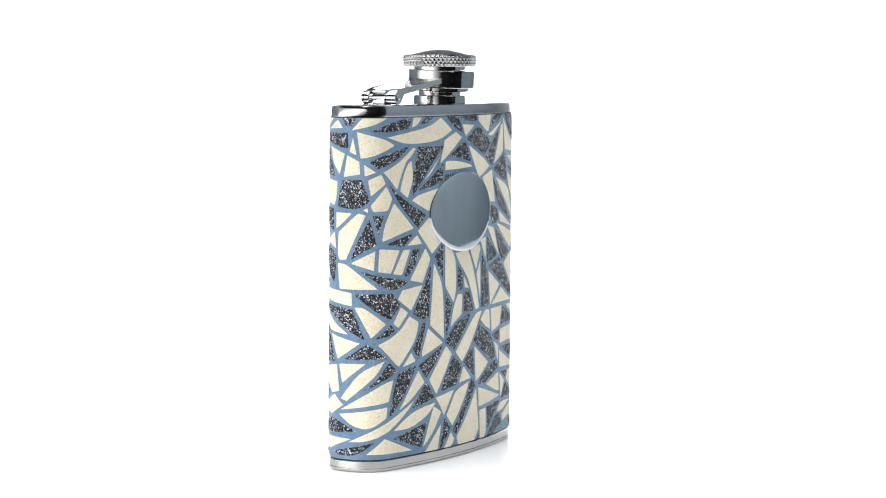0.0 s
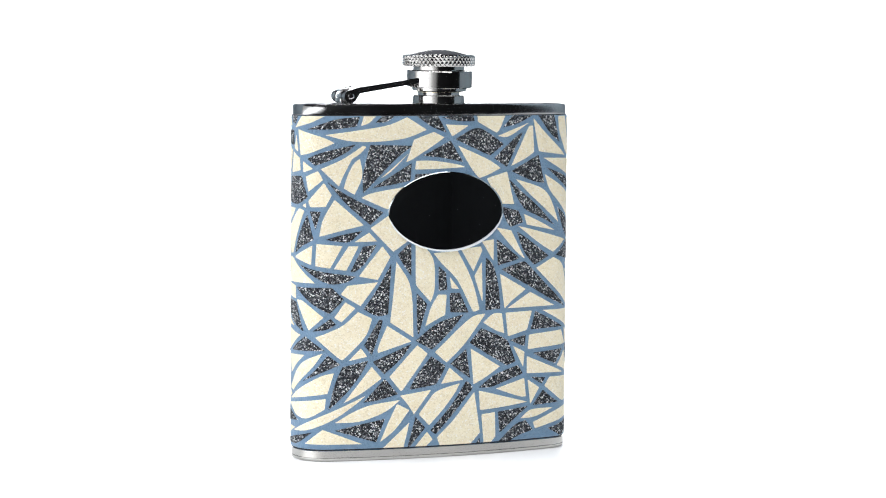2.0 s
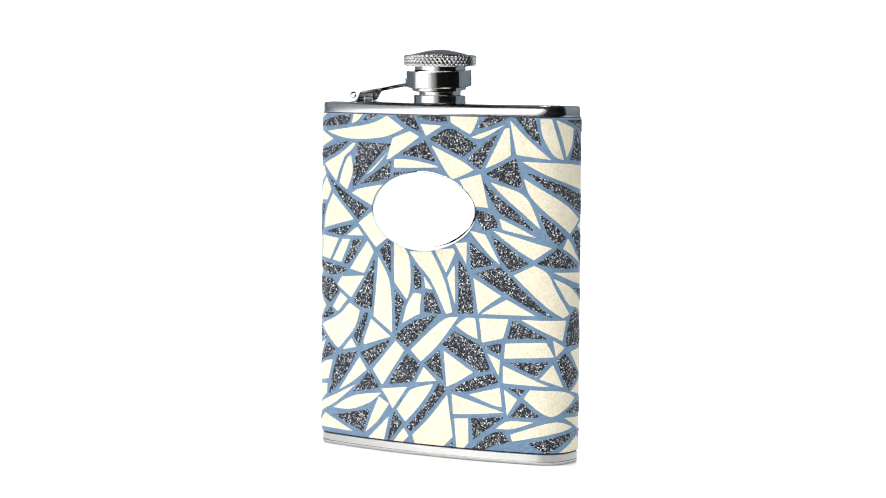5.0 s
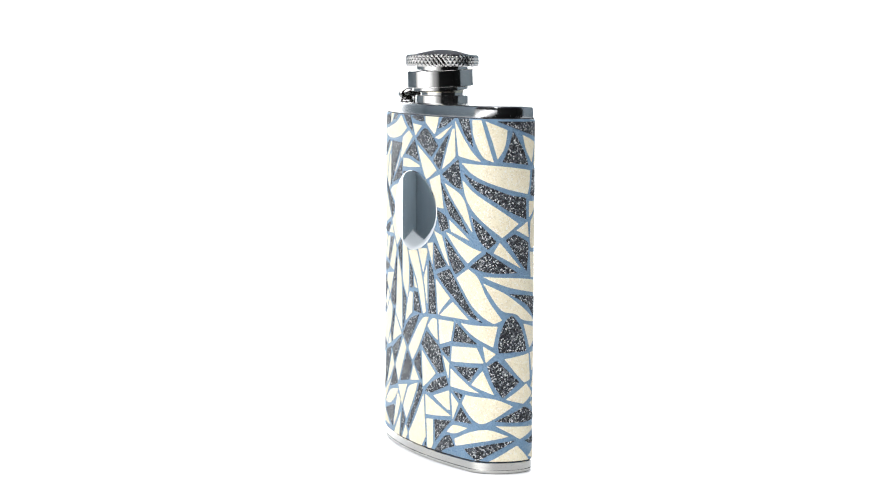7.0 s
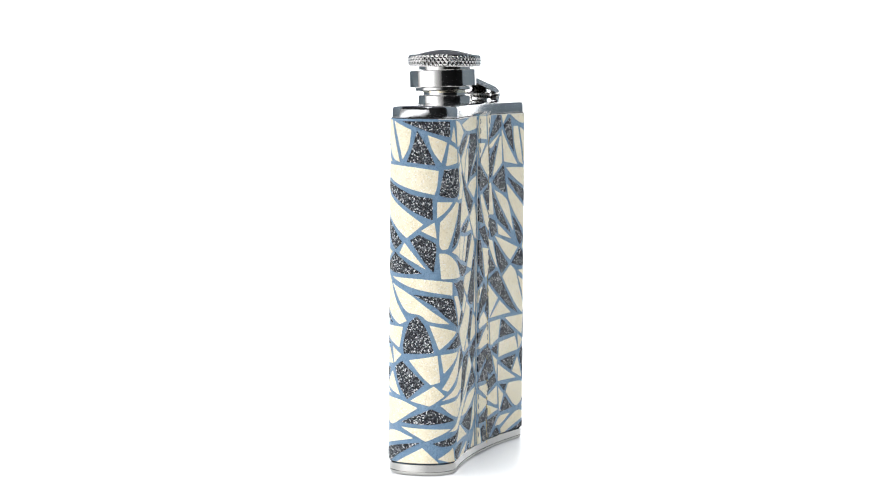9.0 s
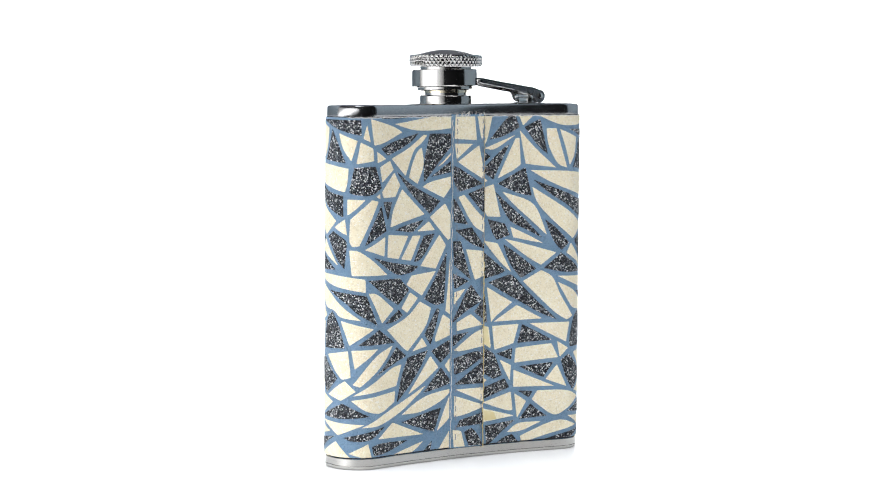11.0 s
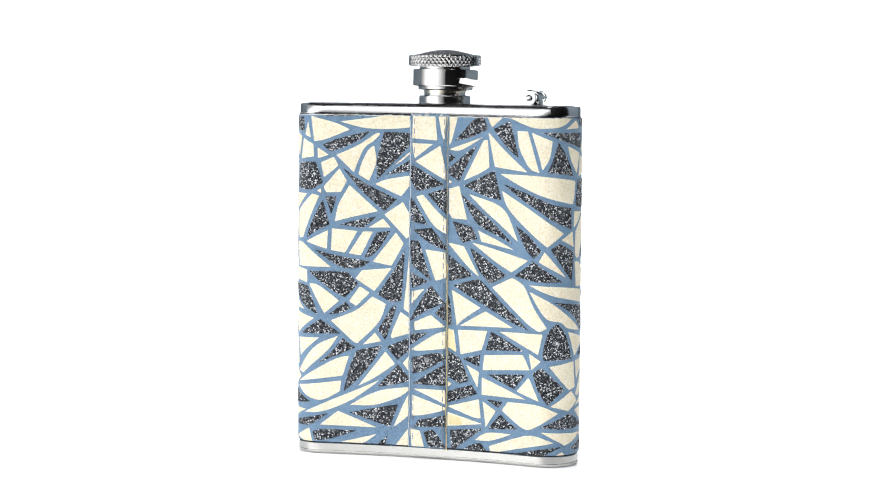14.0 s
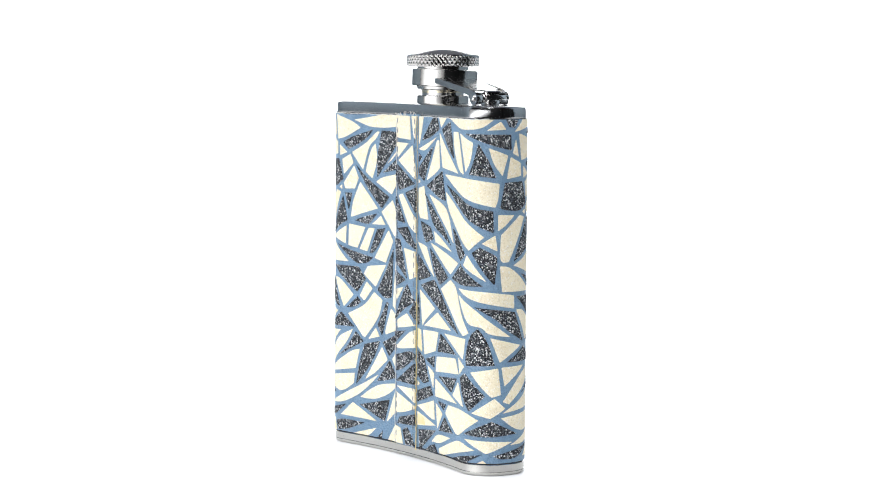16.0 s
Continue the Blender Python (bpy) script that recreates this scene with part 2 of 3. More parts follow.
flask = tagged(new("hip_flask"), "steel hip flask wrapped in cream, charcoal glitter and blue mosaic leather", "flask")
wrap = part("leather_wrap", shell([(-0.0012, WRAP_LOW), (-0.0002, WRAP_LOW + 0.0001), (0, WRAP_LOW + 0.0004), (0, WRAP_HIGH - 0.0004), (-0.0002, WRAP_HIGH - 0.0001), (-0.0012, WRAP_HIGH)]),
            BLUE, flask, "grained blue leather wrap with mosaic inlays")
part("base_band", shell([(-0.0022, 0), (-0.0008, 0), (-0.0004, 0.0003), (-0.0002, 0.0008), (-0.0002, 0.0011), (-0.0006, 0.00114), (-0.0006, 0.0013),
                         (-0.0002, 0.00134), (-0.0002, 0.0034), (-0.0004, 0.0036), (-0.0016, 0.0037)]), BRUSHED, flask, "brushed steel base band with a fine groove")
part("top_plate", shell([(-0.0007, WRAP_HIGH - 0.001), (-0.0003, WRAP_HIGH + 0.0003), (-0.0003, WRAP_HIGH + 0.0030), (-0.0006, WRAP_HIGH + 0.0036),
                         (-0.0014, WRAP_HIGH + 0.0039), (-0.004, WRAP_HIGH + 0.0040)]), PLATE_STEEL, flask, "polished steel top plate with rounded rim")
# dark shell put in for the shade between wrap and top plate
part("shade_strip", shell([(-0.0003, WRAP_HIGH - 0.0004), (-0.0003, WRAP_HIGH + 0.00022)]), DARK_GAP, flask)

# likewise a dark shell as the shade line above the base band
part("shade_strip", shell([(-0.0006, 0.0034), (-0.0006, 0.0043)]), DARK_GAP, flask)

# neck, collar and cap
NECK = (-0.0012, 0.00055)
COLLAR = (-0.0012, -0.00015)    # the loose collar hangs a little forward
part("neck_ring", lathe([(0.0072, 0.1152), (0.0085, 0.1152), (0.0087, 0.1155), (0.0087, 0.1177), (0.0085, 0.118), (0.0070, 0.118)], at=NECK), CHROME, flask)
part("neck", lathe([(0.0070, 0.1165), (0.0070, 0.1262), (0.0086, 0.1262), (0.0086, 0.1278), (0.006, 0.1279)], at=NECK), CHROME, flask)
part("thread_ring", lathe([(0.0068, 0.1188), (0.00715, 0.1188), (0.00715, 0.1196), (0.0068, 0.1196)], at=NECK), GASKET, flask, "pale brass thread ring")


def collar_body():
    bm = lathe([(0.0070, 0.1194), (0.0086, 0.1194), (0.0092, 0.1197), (0.0092, 0.1205), (0.0098, 0.1207), (0.0108, 0.1207), (0.011, 0.1209), (0.011, 0.1260), (0.0108, 0.1262), (0.0078, 0.1263)], at=COLLAR)
    middle = Vector((*COLLAR, 0.1235))
    bmesh.ops.rotate(bm, verts=bm.verts, cent=middle, matrix=Matrix.Rotation(radians(2.6), 3, "X"))
    return bm


collar = part("collar", collar_body(), CHROME, flask, "polished steel collar that holds the strap")
cap = part("cap", lathe([(0.0070, 0.1273), (0.0108, 0.1273), (0.0114, 0.1275), (0.0114, 0.1307), (0.0112, 0.1311), (0.0109, 0.1312), (0.0100, 0.13148), (0.0085, 0.1319), (0.0065, 0.1324), (0.0045, 0.1328), (0.0022, 0.13312), (0.0002, 0.1332)], at=NECK),
           CHROME, flask, "domed polished steel screw cap")


def knurling():
    """A band of crossed grooves round the cap."""
    bm, rings, n, rows = bmesh.new(), [], 1040, 26
    for k in range(rows + 1):
        h = k / rows
        ring = []
        for i in range(n):
            u = i / n * 52
            a, b = (u + h * 2.1) % 1, (u - h * 2.1) % 1
            dent = min(0.85, abs(a - 0.5) * 2, abs(b - 0.5) * 2)
            edge = min(1, 7 * h, 5 * (1 - h))
            r = 0.01158 + 0.00010 * edge + 0.00036 * edge * dent
            w = 2 * math.pi * i / n
            ring.append(bm.verts.new((NECK[0] + r * math.cos(w), NECK[1] + r * math.sin(w), 0.1273 + 0.0039 * h)))
        rings.append(ring)
    for a, b in zip(rings, rings[1:]):
        for i in range(n):
            bm.faces.new((a[i], a[(i + 1) % n], b[(i + 1) % n], b[i]))
    return bm


part("knurled_band", knurling(), CHROME, cap, "diamond-knurled steel grip", smooth=False)

# hinge on the top plate, with the two arms that hold the collar
HX, HZ = -0.0332, 0.1176
hinge = part("hinge_barrel", lathe([(0.0014, -0.0019), (0.0019, -0.0018), (0.0020, -0.0015), (0.0020, 0.0004), (0.0018, 0.0005), (0.0018, 0.0007), (0.0021, 0.0008), (0.0021, 0.0056), (0.0020, 0.0059), (0.0013, 0.006), (0.0013, 0.0073), (0.0019, 0.0074), (0.0020, 0.0077), (0.0020, 0.0088), (0.0016, 0.0091)], 40, (HX, HZ), "Y"),
             POLISHED, flask, "polished steel hinge barrel")
part("hinge_lug", box(HX - 0.0022, 0.0010, 0.1154, HX + 0.0022, 0.0056, 0.1172, 0.0004), POLISHED, hinge)
part("pin_head", lathe([(0.0006, -0.0034), (0.0010, -0.0032), (0.0010, -0.0018)], 24, (HX, HZ), "Y"), POLISHED, hinge)
part("pin_head", lathe([(0.0010, 0.0095), (0.0010, 0.0102), (0.0006, 0.0104)], 24, (HX, HZ), "Y"), POLISHED, hinge)


def strap(y0, y1, x1):
    """A flat arm with a round ear at the hinge."""
    bm = bmesh.new()
    a, b = Vector((HX, y0, HZ)), Vector((x1, y1, 0.1229))
    out = Vector((0, 0.0004, 0))
    along = (b - a).normalized()
    up = Vector((-along.z, 0, along.x)).normalized()
    ear = [a + 0.0021 * (math.cos(w) * along + math.sin(w) * up) for w in np.linspace(radians(75), radians(330), 22)]
    edge = [b - 0.0008 * up, b + 0.0008 * up]
    ring = ear + [a + 0.0032 * along + 0.0003 * up] + edge + [a + 0.003 * along + 0.0023 * up]
    lo = [bm.verts.new(p - out) for p in ring]
    hi = [bm.verts.new(p + out) for p in ring]
    bm.faces.new(lo)
    bm.faces.new(hi)
    for i in range(len(ring)):
        j = (i + 1) % len(ring)
        bm.faces.new((lo[i], lo[j], hi[j], hi[i]))
    bmesh.ops.triangulate(bm, faces=bm.faces[:2])
    return bm


part("strap_arm", strap(-0.0024, -0.0054, -0.0099), POLISHED, flask, "flat steel strap arm")
part("strap_arm", strap(0.0093, 0.0085, -0.0094), PLATE_STEEL, flask, "flat steel strap arm")


def strap_web():
    """The sheet that joins both arms along their upper edges and curls over the barrel."""
    bm, rows = bmesh.new(), []
    for x, z, ya, yb in ((HX - 0.0020, 0.1198, 0.0009, 0.0055), (HX - 0.0010, 0.1201, 0.0009, 0.0055), (HX + 0.0008, 0.12025, 0.0009, 0.0055), (HX + 0.0024, 0.1203, -0.0004, 0.0080),
                         (HX + 0.0040, 0.1206, -0.0026, 0.0090), (HX + 0.0100, 0.1216, -0.00335, 0.0087), (-0.0106, 0.1237, -0.0053, 0.0079)):
        rows.append([bm.verts.new(p) for p in ((x, ya, z), (x, yb, z), (x, yb, z - 0.0005), (x, ya, z - 0.0005))])
    for a, b in zip(rows, rows[1:]):
        for i in range(4):
            bm.faces.new((a[i], a[(i + 1) % 4], b[(i + 1) % 4], b[i]))
    bm.faces.new(rows[0])
    bm.faces.new(rows[-1])
    return bm


part("strap_web", strap_web(), POLISHED, flask, "thin steel sheet joining both strap arms")


def oval_plate():
    """A slightly domed engraving plate that follows the flask's front."""
    bm = bmesh.new()
    a, b, n = 0.0203, 0.0130, 144
    rings = []
    for r, lift in ((0.02, 0.0003), (0.1, 0.0003), (0.2, 0.0003), (0.3, 0.0003), (0.4, 0.0003), (0.5, 0.0003), (0.6, 0.0003), (0.7, 0.0003), (0.8, 0.0003), (0.9, 0.0003), (0.965, 0.0003), (0.98, 0.00027), (0.992, 0.00019), (1.0, 0.0001), (1.0, -0.0010)):
        ring = []
        for i in range(n):
            w = 2 * math.pi * i / n
            c, s = math.cos(w), math.sin(w)
            k = (abs(c) ** 1.9 + abs(s) ** 1.9) ** (-1 / 1.9)
            dome = 0.00052 * (1 - (r * k * c) ** 2) + 0.00015 * (1 - (r * k * s) ** 2)
            ring.append(bm.verts.new(on_flask(-0.0006 + a * r * k * c, 0.0804 + b * r * k * s, lift + dome)))
        rings.append(ring)
    for p, q in zip(rings, rings[1:]):
        for i in range(n):
            bm.faces.new((p[i], p[(i + 1) % n], q[(i + 1) % n], q[i]))
    bm.faces.new(rings[0])
    return bm


part("oval_plate", oval_plate(), MIRROR, flask, "oval mirror-polished blank engraving plate")

# ---- the seam on the back: a lapped strip with stitches ----
SEAM_A, SEAM_B = 0.1030, ROUND - 0.1037


def seam_strip():
    bm, n, m = bmesh.new(), 12, 60
    grid = []
    for k in range(m + 1):
        z = WRAP_LOW - 0.0001 + (WRAP_HIGH - WRAP_LOW + 0.0006) * k / m
        row = []
        for i in range(n + 1):
            e = i / n
            lift = 0.0007 * min(1, 8 * e, 8 * (1 - e)) + 0.00008
            wob = 0.00016 * noise.noise((e * 3, z * 160, 0)) if i in (0, n) else 0
            row.append(bm.verts.new(on_flask(SEAM_A + (SEAM_B - SEAM_A) * e + wob, z, lift if 0 < i < n else -0.0002)))
        grid.append(row)
    for p, q in zip(grid, grid[1:]):
        for i in range(n):
            bm.faces.new((p[i], p[i + 1], q[i + 1], q[i]))
    return bm


seam = part("seam_strip", seam_strip(), BLUE, flask, "lapped leather seam strip with frayed stitched edges")


def tube(points, r, sides=6):
    bm, rings = bmesh.new(), []
    for i, p in enumerate(points):
        t = (points[min(i + 1, len(points) - 1)] - points[max(i - 1, 0)]).normalized()
        u = t.orthogonal().normalized()
        v = t.cross(u)
        rings.append([bm.verts.new(p + r * (math.cos(w) * u + math.sin(w) * v)) for w in (2 * math.pi * j / sides for j in range(sides))])
    for a, b in zip(rings, rings[1:]):
        for i in range(sides):
            bm.faces.new((a[i], a[(i + 1) % sides], b[(i + 1) % sides], b[i]))
    bm.faces.new(rings[0])
    bm.faces.new(rings[-1])
    return bm


for s in (SEAM_A + 0.0016, SEAM_B - 0.0012):
    for k in range(34):
        z = 0.0065 + k * 0.0031
        part("stitch", tube([on_flask(s, z, 0.0009), on_flask(s + 0.00008, z + 0.0009, 0.00108), on_flask(s, z + 0.0018, 0.0009)], 0.00012), THREAD, seam)
rnd = random.Random(4)


def frayed_edge(s, n, mat, r, out, low, high):
    pts, z = [], low
    while z < high:
        pts.append(on_flask(s + rnd.uniform(-1, 1) * out, z, 0.00035 + rnd.uniform(0, 1) * out))
        z += (high - low) / n
    return tube(pts, r)


part("frayed_edge", frayed_edge(SEAM_A + 0.0001, 90, FRAY, 0.00011, 0.0002, WRAP_LOW, WRAP_HIGH), FRAY, seam, "pale frayed leather edge")
part("frayed_edge", frayed_edge(SEAM_B - 0.0001, 90, TAN_FRAY, 0.00011, 0.0002, 0.045, WRAP_HIGH), TAN_FRAY, seam, "tan glue-stained frayed leather edge")
part("glue_line", frayed_edge(SEAM_B, 60, GLUE, 0.00018, 0.0002, 0.003, 0.064), GLUE, seam, "yellow dried glue line")
for k in range(16):
    s = SEAM_A + (SEAM_B - SEAM_A) * rnd.random() ** 0.7 + 0.0004
    a = on_flask(s, WRAP_HIGH - 0.0002, 0.0006)
    b = on_flask(s + rnd.uniform(-1, 1) * 0.0015, WRAP_HIGH + rnd.uniform(0.0002, 0.0014), 0.0008 + rnd.uniform(0, 0.0008))
    part("loose_fibre", tube([a, (a + b) / 2 + Vector((0.0003, 0, 0.0001)), b], 0.0001, 5), FRAY, seam)



def cut_edge(s0, s1, n):
    return tube([on_flask(s0 + (s1 - s0) * k / n, WRAP_HIGH - 0.0001 + rnd.uniform(-1, 1) * 0.00012, 0.0001 + rnd.uniform(0, 1) * 0.00025) for k in range(n + 1)], 0.00011, 5)


part("cut_edge", cut_edge(0.062, SEAM_A, 70), FRAY, wrap, "pale frayed cut edge of the leather")
part("cut_edge", cut_edge(-0.1020, -0.062, 70), FRAY, wrap, "pale frayed cut edge of the leather")

# ---- leather inlays: corners in millimetres round and up the flask ----


def inlay(mat, *corners, parent=None, shift=(0, 0), left=-300, right=300, lift=0.00012):
    ring, grown = [], []
    n = len(corners)
    turn = 1 if sum(corners[i - 1][0] * corners[i][1] - corners[i][0] * corners[i - 1][1] for i in range(n)) > 0 else -1
    for i in range(n):
        p, c, q = (Vector(corners[k % n]) for k in (i - 1, i, i + 1))
        a, b = (c - p).normalized(), (q - c).normalized()
        na, nb = turn * Vector((a.y, -a.x)), turn * Vector((b.y, -b.x))
        m = na + nb
        grown.append(c + m * min(GROW / max(0.5 * m.length_squared, 0.05), 1.6 * GROW / max(m.length, 0.1)))
    for again in range(2):
        # blunt corners become bends, sharp ones stay
        ring, n = [], len(grown)
        for i in range(n):
            p, c, q = (grown[k % n] for k in (i - 1, i, i + 1))
            blunt = (p - c).normalized().dot((q - c).normalized()) < -0.72
            for o in (p, q):
                d = o - c
                ring.append(c + d * (0.22 if blunt else min(0.14, 0.2 / max(d.length, 0.01))))
        grown = ring
    bm = bmesh.new()
    vs = [bm.verts.new((p.x + shift[0], p.y + shift[1], 0)) for p in ring]
    bm.faces.new(vs)

    def cut(at, way, clear):
        bmesh.ops.bisect_plane(bm, geom=bm.verts[:] + bm.edges[:] + bm.faces[:], plane_co=at, plane_no=way, clear_outer=clear, dist=1e-4)

    cut((right, 0, 0), (1, 0, 0), True)
    cut((left, 0, 0), (-1, 0, 0), True)
    cut((0, WRAP_HIGH * 1000 - 0.12, 0), (0, 1, 0), True)
    cut((0, WRAP_LOW * 1000 + 0.15, 0), (0, -1, 0), True)
    if not bm.faces or sum(f.calc_area() for f in bm.faces) < 0.4:
        bm.free()
        return None
    lo, hi = min(v.co.x for v in bm.verts), max(v.co.x for v in bm.verts)
    x = math.floor(lo)
    while x < hi:
        if x > lo and (x % 3 == 0 or 36 < abs(x) < 80):
            cut((x, 0, 0), (1, 0, 0), False)
        x += 1
    rim = [e for e in bm.edges if e.is_boundary]
    made = bmesh.ops.extrude_edge_only(bm, edges=rim)["geom"]
    low = {v for v in made if isinstance(v, bmesh.types.BMVert)}
    for v in bm.verts:
        v.co = on_flask(v.co.x / 1000, v.co.y / 1000, lift + (0.00002 if mat is GLITTER else 0.00005 if mat is STAIN else 0) - (0.0004 if v in low else 0))
    bmesh.ops.triangulate(bm, faces=[f for f in bm.faces if len(f.verts) > 4])
    name = "cream_inlay" if mat is CREAM else "glitter_inlay" if mat is GLITTER else "glue_stain"
    return part(name, bm, mat, parent or wrap)


GROW = 0.0
REPEAT = (121.0, 3.9)   # the printed hide repeats round the flask, a little higher each time


def tile(mat, *corners):
    for k in (-1, 0, 1):
        # what the rim cuts off the front runs on where the print sits lower or higher
        top, low = max(z for s, z in corners) < 113, min(z for s, z in corners) > 3.2
        ends = [(s, z + (5 if k < 0 else 1.2) if top and z > 111.2 else z - (5 if k > 0 else 1.2) if low and z < 5.2 else z) for s, z in corners]
        inlay(mat, *ends, shift=(k * REPEAT[0], k * REPEAT[1]), left=-ROUND * 1000 + SEAM_B * 1000 + 0.3, right=SEAM_A * 1000 - 0.3)


def strip(mat, *corners):
    inlay(mat, *corners, parent=seam, left=SEAM_A * 1000 + 0.5, right=SEAM_B * 1000 - 0.4, lift=0.0009)


tile(CREAM, (-50.5, 98.8), (-46.7, 99.4), (-38.6, 102.8), (-42.3, 104.7), (-51.7, 107.1))
tile(CREAM, (-54.2, 100.9), (-51.8, 99.9), (-53, 105.3))
tile(CREAM, (-56.3, 93), (-50.6, 93.9), (-50.9, 97.9), (-55, 99.8))
tile(CREAM, (-60.9, 97.7), (-57.9, 93.9), (-55.9, 100.3), (-62.3, 102.6))
tile(GLITTER, (-44.9, 95.5), (-40.3, 97.1), (-34.7, 99.7), (-31.7, 102.4), (-43.1, 99.8), (-47.7, 97.7))
tile(CREAM, (-49.2, 93.3), (-45.6, 94.5), (-49.4, 96.9))
tile(CREAM, (-47.2, 87.1), (-42.3, 91), (-43.9, 93.9), (-48.2, 92))
tile(GLITTER, (-58.6, 84.1), (-57.2, 83.3), (-51.3, 82.9), (-47.5, 85.4), (-48.5, 88), (-50, 92.2), (-57, 91.9))
tile(CREAM, (-46.5, 82.2), (-41.5, 82.4), (-39.5, 86.1), (-42, 90.1), (-47.3, 84.1))
tile(CREAM, (-48.1, 81.9), (-48.2, 83.5), (-49.7, 82.7))
tile(CREAM, (-37.2, 88.9), (-35.1, 94.2), (-33.5, 97.4), (-30.4, 99.2), (-28.2, 101.6), (-29.4, 101.9), (-35.8, 97.6), (-43.1, 94.5))
tile(CREAM, (-29.2, 92.3), (-30.4, 97.8), (-32.4, 96.4), (-34.4, 92.5), (-35.7, 88.3), (-32.1, 86.2))
tile(GLITTER, (-34.8, 83.1), (-30.1, 79.2), (-26.8, 76.4), (-22.6, 80.4), (-22.6, 80.5), (-33.8, 85.4), (-41.1, 90.5))
tile(CREAM, (-42.5, 78.4), (-43.5, 72.8), (-37.5, 74.4), (-29, 76.4), (-38.6, 84.7))
tile(CREAM, (-58.6, 68.4), (-57.5, 66.9), (-55.3, 67.2), (-51.5, 75.3), (-48.8, 81.1), (-51.2, 81.7), (-58.2, 75.6))
tile(GLITTER, (-51.2, 73.3), (-53.5, 67.2), (-49.3, 69.9), (-45.3, 71.7), (-47.6, 79.8))
tile(GLITTER, (-44.7, 75), (-43, 80.9), (-46.7, 80.9))
tile(GLITTER, (-35, 70.8), (-33.3, 71.2), (-29.4, 74.7), (-37.5, 73.1), (-41.6, 71.8))
tile(CREAM, (-46.2, 63.7), (-45.8, 69.9), (-53.6, 66))
tile(CREAM, (-44.8, 63.3), (-40, 62.6), (-35.9, 69.8), (-44.4, 70.5))
tile(CREAM, (-38.8, 62.4), (-34.7, 61.8), (-30.7, 69.7), (-34, 69.7))
tile(GLITTER, (-33.4, 61.4), (-31.6, 61.4), (-28.6, 63.9), (-24.7, 70.1), (-29.3, 69.5))
tile(CREAM, (-24.6, 71.2), (-24.7, 71.2), (-27.2, 74.1), (-32.1, 71))
tile(CREAM, (-57.7, 57.8), (-44.8, 57.8), (-54.9, 65.7), (-58.5, 65.9))
tile(GLITTER, (-41, 57.2), (-34.5, 57.9), (-31.5, 59.9), (-44, 61.7), (-50.5, 63.5))
tile(GLITTER, (-46.1, 51.1), (-40.1, 47.9), (-35.4, 52.5), (-39.4, 56.4), (-52.5, 56.3))
tile(GLITTER, (-59.9, 49.5), (-55.5, 45.4), (-49, 42), (-52.9, 51.4), (-58.5, 52.2), (-66.7, 53))
tile(CREAM, (-47, 42.5), (-42, 46.8), (-49.3, 52.2), (-52.3, 52.2))
tile(CREAM, (-36.5, 54.2), (-30, 50.3), (-24.2, 58), (-34.3, 57))
tile(CREAM, (-38.6, 46.7), (-36.2, 45.2), (-31.7, 49.7), (-35, 51.7))
tile(GLITTER, (-40.7, 42.8), (-38, 44.6), (-39.8, 46.4), (-39.8, 46.4), (-45.7, 42.2))
tile(CREAM, (-35.7, 43.8), (-44.8, 40.3), (-37.2, 33.5), (-35.8, 32.9), (-28, 40.3), (-26.1, 46.2), (-30.8, 48.5))
tile(CREAM, (-58.3, 35.7), (-50.4, 40.9), (-61.4, 43.5))
tile(GLITTER, (-41.5, 36), (-48.3, 40.6), (-55.8, 35.7))
tile(CREAM, (-56.6, 28.2), (-48.6, 34.5), (-57.7, 34.2))
tile(CREAM, (-54.9, 22.5), (-45.7, 30.2), (-42.3, 35.2), (-50.1, 32.2), (-57.2, 23.3))
tile(GLITTER, (-45.4, 28.8), (-49.6, 25.8), (-41.8, 29.3), (-36.5, 31.5), (-40.7, 34.6))
tile(GLITTER, (-28.8, 37.7), (-26.2, 34.3), (-24.7, 38.4), (-22.5, 45.5), (-23.7, 45.9))
tile(CREAM, (-27.7, 33.9), (-29.8, 36.7), (-33.9, 32.6))
tile(GLITTER, (-38.5, 25), (-40.4, 16.8), (-34.5, 22.1), (-30.1, 27.6), (-27.3, 32.6), (-35.9, 30.7))
tile(CREAM, (-40.7, 22.1), (-38.6, 28.8), (-43, 28), (-57.2, 19.7))
tile(CREAM, (-53.2, 14.8), (-47.7, 13.5), (-41.6, 17), (-41.2, 20.5), (-57.8, 18.3))
tile(CREAM, (-47.4, 9.9), (-38.1, 13.8), (-30.6, 19.1), (-28.2, 21.2), (-36.3, 17.5), (-44.1, 14.3), (-54.3, 9.6))
tile(GLITTER, (-57.9, 5.2), (-51.6, 5.3), (-45.7, 9.5), (-60.3, 6.4))
tile(GLITTER, (-24.6, 5.9), (-21.7, 13.5), (-26.1, 12.7), (-38.4, 10.1))
tile(CREAM, (-29.1, 5.5), (-42.2, 10.5), (-48.4, 5.7))
tile(GLITTER, (24.6, 108.5), (31, 111.5), (29.4, 115.6), (26.7, 115.4), (19.5, 107.6))
tile(CREAM, (32.4, 112.1), (36.4, 115.5), (30.7, 115.7))
tile(GLITTER, (38, 105.4), (41.9, 102.6), (40.2, 109.4), (38.9, 114.3), (33, 111.6))
tile(CREAM, (21.3, 104.1), (29.4, 109), (17.5, 104.8))
tile(CREAM, (28.5, 97.4), (31.6, 99.3), (31, 108.1), (29.5, 107.9), (22.7, 94.9))
tile(CREAM, (33.5, 99.5), (45.1, 98.1), (36.7, 105), (31.2, 110.5))
tile(CREAM, (41.9, 105.8), (45.7, 99.1), (49.3, 98), (47.4, 103.9), (45.1, 111.1), (44, 111.1), (41.4, 111.1))
